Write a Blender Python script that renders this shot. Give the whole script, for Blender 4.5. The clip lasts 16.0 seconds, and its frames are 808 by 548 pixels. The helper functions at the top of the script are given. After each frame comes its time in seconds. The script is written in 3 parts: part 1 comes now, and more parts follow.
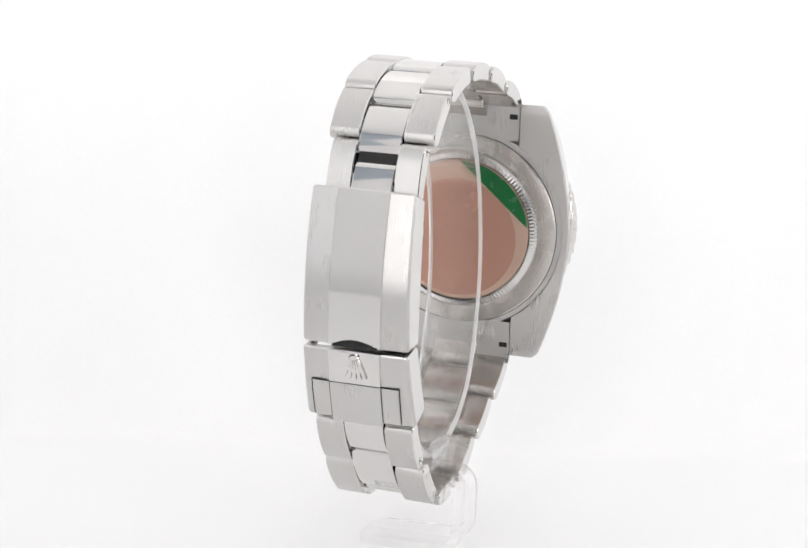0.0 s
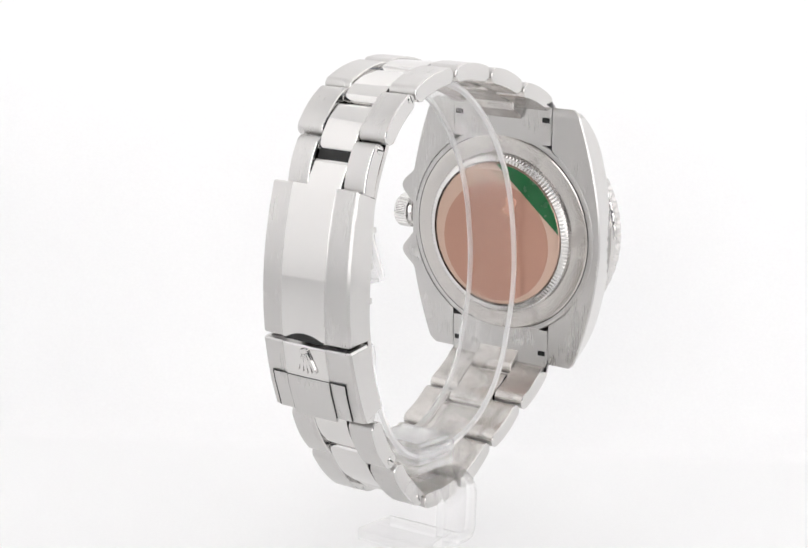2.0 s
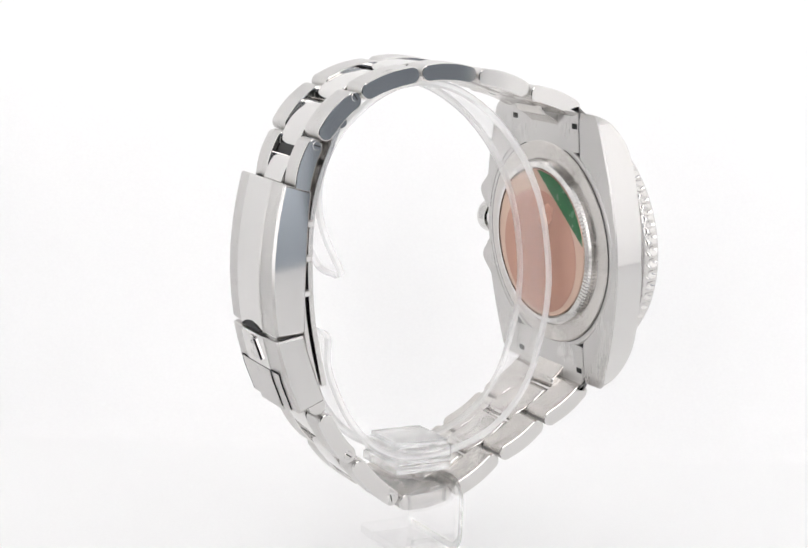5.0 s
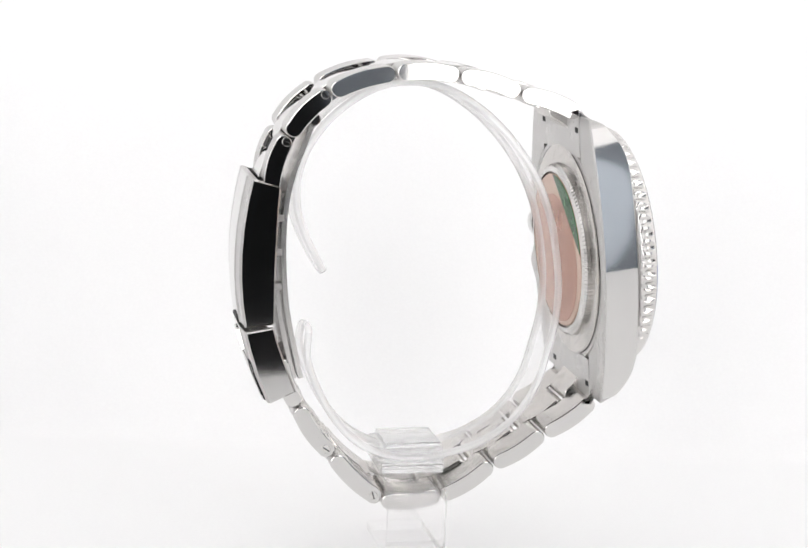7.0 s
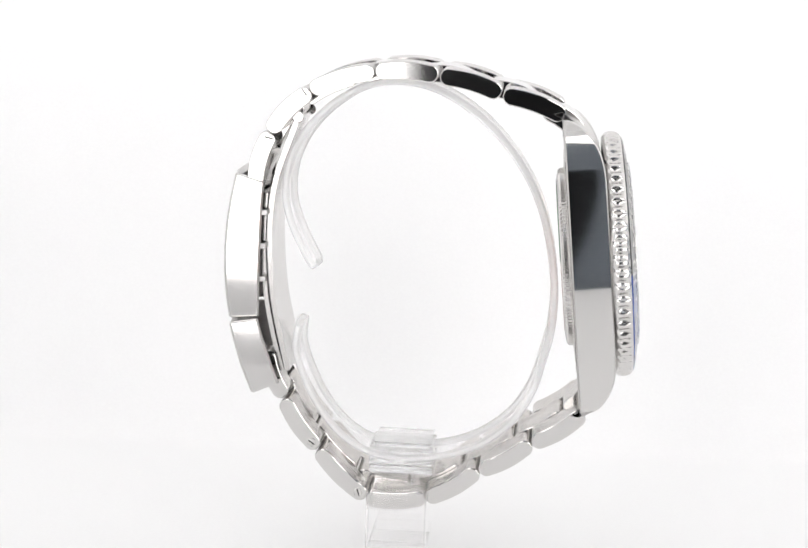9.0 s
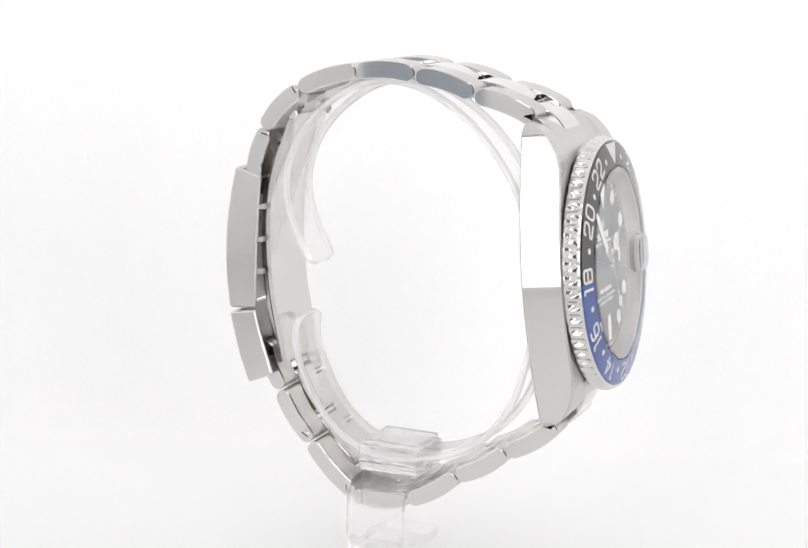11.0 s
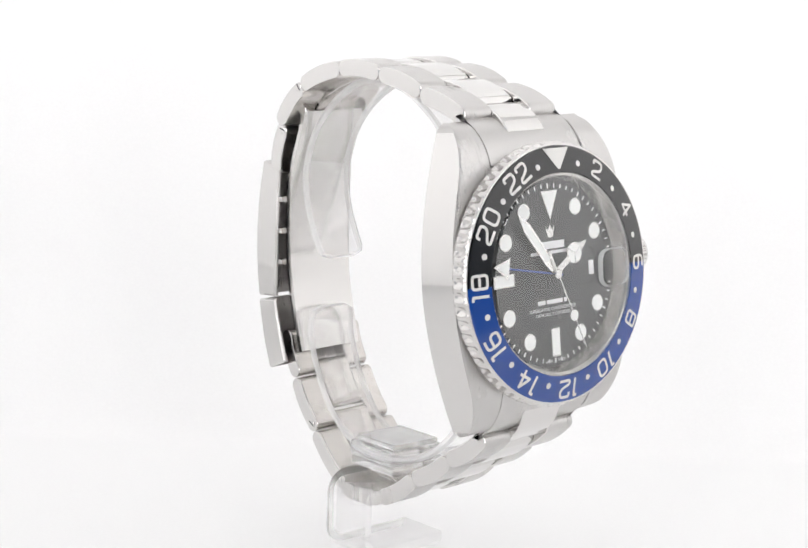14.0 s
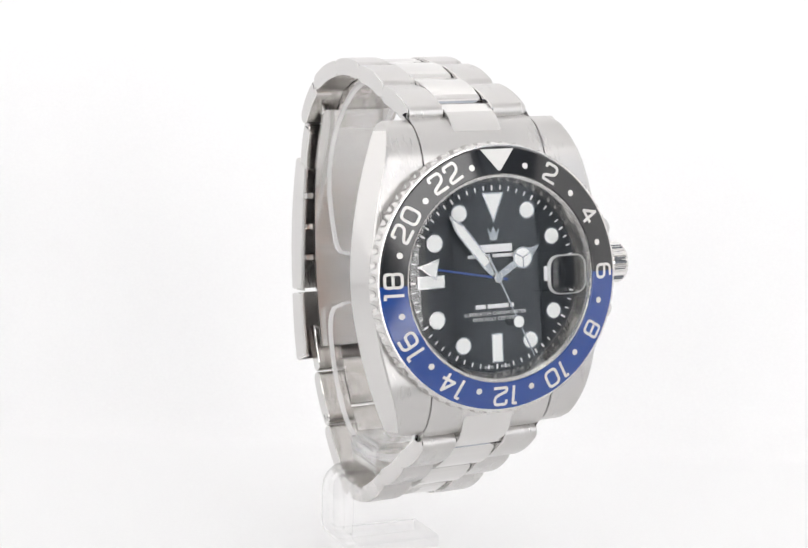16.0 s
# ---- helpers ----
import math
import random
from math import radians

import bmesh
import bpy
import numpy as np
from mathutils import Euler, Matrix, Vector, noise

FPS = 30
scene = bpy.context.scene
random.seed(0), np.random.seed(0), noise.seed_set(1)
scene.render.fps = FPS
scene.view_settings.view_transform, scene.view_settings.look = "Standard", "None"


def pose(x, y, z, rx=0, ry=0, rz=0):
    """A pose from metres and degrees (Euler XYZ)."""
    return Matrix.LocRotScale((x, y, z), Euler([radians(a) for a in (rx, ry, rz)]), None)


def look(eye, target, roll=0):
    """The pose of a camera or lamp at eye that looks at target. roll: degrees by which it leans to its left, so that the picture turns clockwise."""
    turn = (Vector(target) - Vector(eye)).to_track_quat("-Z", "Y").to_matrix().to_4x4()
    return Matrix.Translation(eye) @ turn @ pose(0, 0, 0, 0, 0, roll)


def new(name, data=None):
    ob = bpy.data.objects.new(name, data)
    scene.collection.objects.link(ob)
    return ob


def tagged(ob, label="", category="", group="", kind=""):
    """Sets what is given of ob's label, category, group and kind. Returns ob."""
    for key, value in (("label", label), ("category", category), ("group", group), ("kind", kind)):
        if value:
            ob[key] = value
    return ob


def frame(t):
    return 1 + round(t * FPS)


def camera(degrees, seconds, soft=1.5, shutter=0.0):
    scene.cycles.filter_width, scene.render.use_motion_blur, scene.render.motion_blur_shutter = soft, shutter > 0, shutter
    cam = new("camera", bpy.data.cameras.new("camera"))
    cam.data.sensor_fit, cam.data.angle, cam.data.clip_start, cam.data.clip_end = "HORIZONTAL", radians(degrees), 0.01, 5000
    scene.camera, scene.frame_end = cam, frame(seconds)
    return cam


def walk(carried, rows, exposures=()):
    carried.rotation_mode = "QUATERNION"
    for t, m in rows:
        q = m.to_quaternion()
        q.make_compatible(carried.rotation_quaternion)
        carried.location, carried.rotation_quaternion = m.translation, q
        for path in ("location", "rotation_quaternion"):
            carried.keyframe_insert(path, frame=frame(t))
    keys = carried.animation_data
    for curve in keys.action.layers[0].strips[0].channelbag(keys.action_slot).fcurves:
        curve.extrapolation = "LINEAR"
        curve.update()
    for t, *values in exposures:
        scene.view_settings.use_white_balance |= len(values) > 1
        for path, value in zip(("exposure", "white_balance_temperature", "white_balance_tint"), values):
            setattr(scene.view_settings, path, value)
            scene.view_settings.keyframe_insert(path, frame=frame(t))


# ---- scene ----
from math import sin, cos, pi, sqrt, hypot

# ---------------------------------------------------------------- camera
cam = camera(28.36, 16.0, 1.6)
LIFT = 0.0525                      # height of the dial's centre over the table
VIEW = pose(0, -0.26570, 0.03936 + LIFT, 0, 0, 0.071) @ pose(0, 0, 0, 90 - 9.621) @ pose(0, 0, 0, 0, 0, 1.968)
walk(cam, [(0, VIEW), (16, VIEW)])

RATE = -8.5991                     # degrees a second of the turntable
WATCH = pose(0.014253, -0.034547, LIFT) @ pose(0, 0, 0, 0, 0, 25.12) @ pose(0, 0, 0, 0, -1.67) @ pose(0, 0, 0, -6.08)
STAND = pose(0, 0, LIFT, 0, 0, 25.12) @ pose(0, -0.0011, 0)


def turned(t):
    return pose(0, 0, 0, 0, 0, RATE * (t - 16))


# ---------------------------------------------------------------- light
world = bpy.data.worlds.new("world")
scene.world = world
world.use_nodes = True
world.node_tree.nodes["Background"].inputs[0].default_value = (0.02, 0.02, 0.022, 1)
world.node_tree.nodes["Background"].inputs[1].default_value = 0.3
scene.view_settings.exposure = 0.0


def area_lamp(name, eye, target, sx, sy, watts, colour=(1, 1, 1)):
    data = bpy.data.lights.new(name, "AREA")
    data.shape, data.size, data.size_y, data.energy, data.color = "RECTANGLE", sx, sy, watts, colour
    ob = new(name, data)
    ob.matrix_world = look(eye, target)
    return ob


# softbox lamps outside the translucent sides and top of the light tent
TENT = (1, 0.985, 0.982)
area_lamp("lamp_top", (0, 0.0, 0.56), (0, 0.001, 0), 0.60, 0.54, 1.65, TENT)
# unseen fill behind the sweep and under it, added to whiten backdrop and floor
area_lamp("fill_back", (0, 0.40, 0.30), (0, 0, 0.30), 0.5, 0.56, 3.08, TENT)
area_lamp("fill_floor", (0, 0.06, -0.2), (0, 0.06, 0), 0.44, 0.34, 1.0, TENT)
# upright light strips on either side of the front opening
area_lamp("lamp_front_west", (-0.092, -0.2505, 0.15), (-0.092, 0, 0.15), 0.1, 0.3, 0.19, TENT)
area_lamp("lamp_front_east", (0.1815, -0.2505, 0.15), (0.1815, 0, 0.15), 0.142, 0.3, 0.34, TENT)
area_lamp("lamp_west", (-0.42, -0.01, 0.23), (0, -0.01, 0.23), 0.52, 0.48, 2.26, TENT)
area_lamp("lamp_east", (0.42, -0.01, 0.23), (0, -0.01, 0.23), 0.52, 0.48, 2.26, TENT)


# ---------------------------------------------------------------- materials
def material(name, colour, rough=0.5, metal=0.0, ior=1.45, coat=0.0, spec=0.5):
    m = bpy.data.materials.new(name)
    m.use_nodes = True
    b = m.node_tree.nodes["Principled BSDF"]
    b.inputs["Base Color"].default_value = (*colour, 1)
    b.inputs["Roughness"].default_value = rough
    b.inputs["Metallic"].default_value = metal
    b.inputs["IOR"].default_value = ior
    b.inputs["Coat Weight"].default_value = coat
    b.inputs["Specular IOR Level"].default_value = spec
    return m, m.node_tree.nodes, m.node_tree.links, b


def worn(m, scale, lo, hi, bump=0.0, stretch=(1, 1, 1), tint=0.0):
    """Roughness, relief and a little colour by noise at two scales, in the object's own space."""
    nodes, links = m.node_tree.nodes, m.node_tree.links
    b = nodes["Principled BSDF"]
    co, mp = nodes.new("ShaderNodeTexCoord"), nodes.new("ShaderNodeMapping")
    mp.inputs["Scale"].default_value = stretch
    links.new(co.outputs["Object"], mp.inputs["Vector"])
    fine, wide = nodes.new("ShaderNodeTexNoise"), nodes.new("ShaderNodeTexNoise")
    fine.inputs["Scale"].default_value, fine.inputs["Detail"].default_value = scale, 3
    wide.inputs["Scale"].default_value = 160
    links.new(mp.outputs[0], fine.inputs["Vector"])
    links.new(co.outputs["Object"], wide.inputs["Vector"])
    mix = nodes.new("ShaderNodeMath")
    mix.operation = "MULTIPLY_ADD"
    links.new(fine.outputs[0], mix.inputs[0])
    mix.inputs[1].default_value = 0.7
    links.new(wide.outputs[0], mix.inputs[2])
    ramp = nodes.new("ShaderNodeMapRange")
    ramp.inputs[1].default_value, ramp.inputs[2].default_value = 0.5, 1.2
    ramp.inputs[3].default_value, ramp.inputs[4].default_value = lo, hi
    links.new(mix.outputs[0], ramp.inputs[0])
    links.new(ramp.outputs[0], b.inputs["Roughness"])
    if bump:
        bp = nodes.new("ShaderNodeBump")
        bp.inputs["Strength"].default_value, bp.inputs["Distance"].default_value = bump, 0.00002
        links.new(fine.outputs[0], bp.inputs["Height"])
        links.new(bp.outputs[0], b.inputs["Normal"])
    if tint:
        base = b.inputs["Base Color"].default_value[:]
        cr = nodes.new("ShaderNodeMix")
        cr.data_type = "RGBA"
        cr.inputs["A"].default_value = base
        cr.inputs["B"].default_value = (*[c * (1 - tint) for c in base[:3]], 1)
        links.new(mix.outputs[0], cr.inputs["Factor"])
        links.new(cr.outputs["Result"], b.inputs["Base Color"])


STEEL = (0.68, 0.668, 0.655)
polished, *_ = material("polished_steel", STEEL, 0.06, 1.0)
worn(polished, 2500, 0.03, 0.09)
brushed, *_ = material("brushed_steel", (0.61, 0.597, 0.585), 0.3, 1.0)
worn(brushed, 11000, 0.26, 0.31, 0.008, (1, 0.02, 0.02), 0.05)


def grain_across_x(m, amount):
    """Brush lines that run round the bracelet: the sheen spreads along the thing's x axis."""
    nodes, links = m.node_tree.nodes, m.node_tree.links
    axis, turn = nodes.new("ShaderNodeCombineXYZ"), nodes.new("ShaderNodeVectorTransform")
    axis.inputs[0].default_value, axis.inputs[1].default_value, axis.inputs[2].default_value = 1.0, 0.05, 0.06
    turn.vector_type, turn.convert_from, turn.convert_to = "VECTOR", "OBJECT", "WORLD"
    links.new(axis.outputs[0], turn.inputs[0])
    b = nodes["Principled BSDF"]
    links.new(turn.outputs[0], b.inputs["Tangent"])
    b.inputs["Anisotropic"].default_value = amount


grain_across_x(brushed, 0.8)
satin, *_ = material("satin_steel", (0.60, 0.575, 0.55), 0.28, 1.0)
worn(satin, 12000, 0.24, 0.29, 0.0, (1, 1, 1), 0.04)
bezel_steel, *_ = material("bezel_steel", (0.68, 0.665, 0.65), 0.22, 1.0)
worn(bezel_steel, 3000, 0.18, 0.26)
black_ceramic, *_ = material("black_ceramic", (0.006, 0.006, 0.007), 0.08, 0, 1.7)
blue_ceramic, *_ = material("blue_ceramic", (0.006, 0.048, 0.25), 0.08, 0, 1.7)
worn(black_ceramic, 1500, 0.05, 0.11)
worn(blue_ceramic, 1500, 0.05, 0.11)
platinum, *_ = material("platinum", (0.66, 0.65, 0.63), 0.4, 0.6)
white_gold, *_ = material("white_gold", (0.8, 0.79, 0.77), 0.12, 1.0)
dial_black, *_ = material("dial_black", (0.006, 0.007, 0.008), 0.12, 0, 1.5)
lume, *_ = material("lume_white", (0.9, 0.91, 0.89), 0.6)
white_print, *_ = material("white_print", (0.85, 0.85, 0.85), 0.5)
blue_hand, *_ = material("blue_lacquer", (0.02, 0.06, 0.28), 0.25)
# near black for seams and for the shade inside slots, notch and link gap
dark_gap, *_ = material("dark_gap", (0.01, 0.01, 0.01), 0.6)
copper_film, *_ = material("rose_copper_film", (0.5, 0.28, 0.21), 0.25, 0.5)
worn(copper_film, 120, 0.24, 0.28, 0.0, (1, 1, 1), 0.04)
rose_film, *_ = material("pale_rose_film", (0.62, 0.44, 0.35), 0.22, 0.5)
worn(rose_film, 120, 0.2, 0.26, 0.0, (1, 1, 1), 0.04)
green_film, *_ = material("green_film", (0.006, 0.125, 0.033), 0.25)
worn(green_film, 900, 0.18, 0.35, 0.1, (1, 1, 1), 0.2)
white_board, *_ = material("white_board", (0.86, 0.86, 0.865), 0.6)
worn(white_board, 300, 0.5, 0.7, 0.02, (1, 1, 1), 0.015)
dark_room, *_ = material("dark_room", (0.05, 0.052, 0.056), 0.8)
worn(dark_room, 20, 0.7, 0.9, 0.0, (1, 1, 1), 0.2)


# slate and grey of the unseen front panels, added for what the steel reflects
reflected_slate, *_ = material("reflected_slate", (0.15, 0.172, 0.2), 0.6)
worn(reflected_slate, 200, 0.5, 0.7, 0.0, (1, 1, 1), 0.1)
reflected_grey, *_ = material("reflected_grey", (0.45, 0.50, 0.56), 0.6)
worn(reflected_grey, 200, 0.5, 0.7, 0.0, (1, 1, 1), 0.1)


def tent_cloth():
    """White cloth that lets half of the light through."""
    m = bpy.data.materials.new("white_tent_cloth")
    m.use_nodes = True
    nodes, links = m.node_tree.nodes, m.node_tree.links
    nodes.remove(nodes["Principled BSDF"])
    weave = nodes.new("ShaderNodeTexNoise")
    weave.inputs["Scale"].default_value = 900
    tone = nodes.new("ShaderNodeMix")
    tone.data_type = "RGBA"
    tone.inputs["A"].default_value, tone.inputs["B"].default_value = (0.9, 0.9, 0.9, 1), (0.86, 0.86, 0.86, 1)
    links.new(weave.outputs[0], tone.inputs["Factor"])
    back, through_, mix = nodes.new("ShaderNodeBsdfDiffuse"), nodes.new("ShaderNodeBsdfTranslucent"), nodes.new("ShaderNodeMixShader")
    for n in (back, through_):
        links.new(tone.outputs["Result"], n.inputs["Color"])
    mix.inputs[0].default_value = 0.4
    links.new(back.outputs[0], mix.inputs[1])
    links.new(through_.outputs[0], mix.inputs[2])
    links.new(mix.outputs[0], nodes["Material Output"].inputs["Surface"])
    return m


cloth = tent_cloth()


def clear(name, colour, ior, rough=0.0):
    m, nodes, links, b = material(name, colour, rough, 0, ior)
    b.inputs["Transmission Weight"].default_value = 1.0
    return m


def thin_clear(name, share, ior=1.46, rough=0.02):
    """Clear plastic: part straight through, part refracted."""
    m = clear(name, (0.99, 0.99, 0.99), ior, rough)
    nodes, links = m.node_tree.nodes, m.node_tree.links
    mix, tr = nodes.new("ShaderNodeMixShader"), nodes.new("ShaderNodeBsdfTransparent")
    mix.inputs[0].default_value = share
    links.new(tr.outputs[0], mix.inputs[1])
    links.new(nodes["Principled BSDF"].outputs[0], mix.inputs[2])
    links.new(mix.outputs[0], nodes["Material Output"].inputs["Surface"])
    return m


def window_glass(name, low, high):
    """A clear pane: little gloss face on, more at a slant, the rest straight through."""
    m = bpy.data.materials.new(name)
    m.use_nodes = True
    nodes, links = m.node_tree.nodes, m.node_tree.links
    nodes.remove(nodes["Principled BSDF"])
    gl, tr, mix = (nodes.new("ShaderNode" + k) for k in ("BsdfGlossy", "BsdfTransparent", "MixShader"))
    gl.inputs["Roughness"].default_value = 0.0
    slant, square, gloss = nodes.new("ShaderNodeLayerWeight"), nodes.new("ShaderNodeMath"), nodes.new("ShaderNodeMath")
    slant.inputs["Blend"].default_value = 0.5
    square.operation, gloss.operation = "MULTIPLY", "MULTIPLY_ADD"
    links.new(slant.outputs["Facing"], square.inputs[0])
    links.new(slant.outputs["Facing"], square.inputs[1])
    links.new(square.outputs[0], gloss.inputs[0])
    gloss.inputs[1].default_value, gloss.inputs[2].default_value = high, low
    links.new(gloss.outputs[0], mix.inputs[0])
    links.new(tr.outputs[0], mix.inputs[1])
    links.new(gl.outputs[0], mix.inputs[2])
    links.new(mix.outputs[0], nodes["Material Output"].inputs["Surface"])
    return m


acrylic = thin_clear("clear_acrylic", 0.2, 1.49, 0.0)
block_acrylic = thin_clear("thick_clear_acrylic", 0.8, 1.49, 0.0)
# milky white puts the light carried by the clear edges into their colour
bright_edge = thin_clear("bright_acrylic_edge", 0.7, 1.46, 0.15)
bright_edge.node_tree.nodes["Principled BSDF"].inputs["Transmission Weight"].default_value = 0.4
bright_edge.node_tree.nodes["Principled BSDF"].inputs["Base Color"].default_value = (0.97, 0.97, 0.97, 1)
sapphire = window_glass("sapphire", 0.1, 0.6)
lens_glass = window_glass("lens_glass", 0.03, 0.9)
# whitish rim: the bright outline of the clear lens put into the colour
lens_rim = thin_clear("lens_rim", 0.6, 1.6, 0.25)
lens_rim.node_tree.nodes["Principled BSDF"].inputs["Transmission Weight"].default_value = 0.2


# ---------------------------------------------------------------- mesh helpers (millimetres in, metres out)
def part(name, bm, mat, parent, label="", smooth=0.32):
    bmesh.ops.recalc_face_normals(bm, faces=bm.faces)
    bmesh.ops.scale(bm, vec=(0.001, 0.001, 0.001), verts=bm.verts)
    me = bpy.data.meshes.new(name)
    if smooth:
        for e in bm.edges:
            if len(e.link_faces) == 2 and e.calc_face_angle(3.2) > smooth:
                e.smooth = False
        for f in bm.faces:
            f.smooth = True
    bm.to_mesh(me)
    bm.free()
    for m in mat if isinstance(mat, (list, tuple)) else [mat]:
        me.materials.append(m)
    ob = new(name, me)
    ob.parent = parent
    if label:
        tagged(ob, label)
    return ob


def rings_to_faces(bm, rings, closed=True, caps=True):
    """Faces between loops of equal length; ends capped."""
    vs = [[bm.verts.new(c) for c in r] for r in rings]
    n = len(vs[0])
    for a, b in zip(vs, vs[1:]):
        for i in range(n if closed else n - 1):
            j = (i + 1) % n
            bm.faces.new((a[i], a[j], b[j], b[i]))
    if caps:
        bm.faces.new(vs[0])
        bm.faces.new(vs[-1][::-1])
    return vs


def revolve(profile, steps, shape=None, close=True):
    """profile of (radius, y) turned about the dial's axis; shape(angle, radius, y) may change the radius."""
    bm = bmesh.new()
    rows = []
    for r, y in profile:
        rows.append([bm.verts.new(((shape(2 * pi * k / steps, r, y) if shape else r) * sin(2 * pi * k / steps), y,
                                   (shape(2 * pi * k / steps, r, y) if shape else r) * cos(2 * pi * k / steps))) for k in range(steps)])
    pairs = list(zip(rows, rows[1:])) + ([(rows[-1], rows[0])] if close else [])
    for a, b in pairs:
        for k in range(steps):
            j = (k + 1) % steps
            bm.faces.new((a[k], a[j], b[j], b[k]))
    return bm


def disc(radius, y0, y1, steps=64, bevel=0.1, cx=0, cz=0):
    bm = bmesh.new()
    rings = []
    for r, y in ((radius - bevel, y0), (radius, y0 + bevel), (radius, y1 - bevel), (radius - bevel, y1)):
        rings.append([(cx + r * sin(2 * pi * k / steps), y, cz + r * cos(2 * pi * k / steps)) for k in range(steps)])
    rings_to_faces(bm, rings)
    return bm


def prism_x(profile, x0, x1, bevel=0.25):
    """A closed outline of (y, z) drawn out along x, its two end edges rounded."""
    bm = bmesh.new()
    n = len(profile)
    cy, cz = sum(q[0] for q in profile) / n, sum(q[1] for q in profile) / n
    normals = []
    for i in range(n):
        a, b = Vector(profile[i - 1]), Vector(profile[(i + 1) % n])
        d = (b - a).normalized()
        normals.append(Vector((d.y, -d.x)))
    area = sum(profile[i - 1][0] * profile[i][1] - profile[i][0] * profile[i - 1][1] for i in range(n))
    sgn = 1 if area > 0 else -1
    rings = []
    for x, inset in ((x0, bevel), (x0 + bevel * 0.35, bevel * 0.3), (x0 + bevel, 0), (x1 - bevel, 0), (x1 - bevel * 0.35, bevel * 0.3), (x1, bevel)):
        rings.append([(x, q[0] - sgn * nn.x * inset, q[1] - sgn * nn.y * inset) for q, nn in zip(profile, normals)])
    rings_to_faces(bm, rings)
    return bm


def slab(x0, x1, y0, y1, z0, z1, bevel=0.15):
    return prism_x([(y0, z0), (y1, z0), (y1, z1), (y0, z1)], x0, x1, bevel)


def flat_xz(outline, y0, y1):
    """A flat plate from an outline of (x, z)."""
    bm = bmesh.new()
    rings_to_faces(bm, [[(x, y0, z) for x, z in outline], [(x, y1, z) for x, z in outline]])
    return bm


def lettering(text, height, wide=1.0, bold=0.0):
    """A mesh of flat letters in the built-in font, centred, of that cap height, as (coordinates, faces)."""
    cu = bpy.data.curves.new("letters", "FONT")
    cu.body, cu.align_x, cu.align_y, cu.size = text, "CENTER", "CENTER", 1.0
    cu.offset, cu.resolution_u = bold, 4
    ob = new("letters", cu)
    bpy.context.view_layer.update()
    me = bpy.data.meshes.new_from_object(ob.evaluated_get(bpy.context.evaluated_depsgraph_get()))
    ys, xs = [v.co.y for v in me.vertices], [v.co.x for v in me.vertices]
    k, my, mx = height / (max(ys) - min(ys)), (max(ys) + min(ys)) / 2, (max(xs) + min(xs)) / 2
    out = [((v.co.x - mx) * k * wide, (v.co.y - my) * k) for v in me.vertices], [tuple(f.vertices) for f in me.polygons]
    bpy.data.objects.remove(ob)
    bpy.data.curves.remove(cu)
    bpy.data.meshes.remove(me)
    return out


def letters_bm(letters, place, thick=0.04):
    """Letters laid on a surface by place(x, y) -> (x, y, z), with a little thickness towards the viewer."""
    bm = bmesh.new()
    cos_, faces = letters
    vs = [bm.verts.new(place(*c)) for c in cos_]
    fs = []
    for f in faces:
        try:
            fs.append(bm.faces.new([vs[i] for i in f]))
        except ValueError:
            pass
    out = bmesh.ops.extrude_face_region(bm, geom=fs)
    bmesh.ops.translate(bm, vec=(0, -thick, 0), verts=[g for g in out["geom"] if isinstance(g, bmesh.types.BMVert)])
    return bm


def smooth_path(pts, k=4):
    """Points on a curve through the given ones."""
    out = []
    for i in range(len(pts) - 1):
        a, b, c, d = (Vector(pts[min(max(j, 0), len(pts) - 1)]) for j in (i - 1, i, i + 1, i + 2))
        for m in range(k):
            t = m / k
            q = 0.5 * (2 * b + (c - a) * t + (2 * a - 5 * b + 4 * c - d) * t * t + (3 * b - a - 3 * c + d) * t ** 3)
            out.append((q.x, q.y))
    return out + [tuple(pts[-1])]


# ---------------------------------------------------------------- light box
def board(name, outline_yz, x0, x1, mat, label):
    ob = part(name, prism_x([(y * 1000, z * 1000) for y, z in outline_yz], x0 * 1000, x1 * 1000, 0.5), mat, None)
    return tagged(ob, label, "backdrop", kind="structure")


def sweep():
    """White table that curves up into the back wall, one sheet."""
    pts = [(-0.185, 0.0), (0.056, 0.0)]
    pts += [(0.056 + 0.012 * sin(a), 0.012 - 0.012 * cos(a)) for a in [radians(5 * k) for k in range(1, 15)]]
    pts += [(0.095, 0.08), (0.14, 0.19), (0.20, 0.32), (0.229, 0.42)]
    bm = bmesh.new()
    vs = [[bm.verts.new((x, y * 1000, z * 1000)) for y, z in pts] for x in (-279, 279)]
    for i in range(len(pts) - 1):
        bm.faces.new((vs[0][i], vs[0][i + 1], vs[1][i + 1], vs[1][i]))
    tagged(part("backdrop", bm, cloth, None), "seamless white sweep under and behind the watch", "backdrop", kind="structure")


sweep()


def sheet(name, corners, label):
    """One taut sheet of tent cloth."""
    bm = bmesh.new()
    bm.faces.new([bm.verts.new([c * 1000 for c in q]) for q in corners])
    tagged(part(name, bm, cloth, None, smooth=0), label, "light tent", kind="structure")


for name, x in (("wall_west", -0.28), ("wall_east", 0.28)):
    sheet(name, [(x, -0.252, -0.048), (x, 0.231, -0.048), (x, 0.231, 0.42), (x, -0.252, 0.42)], "white translucent side of the light tent")
sheet("ceiling", [(-0.28, -0.252, 0.42), (0.28, -0.252, 0.42), (0.28, 0.231, 0.42), (-0.28, 0.231, 0.42)], "white translucent top of the light tent")


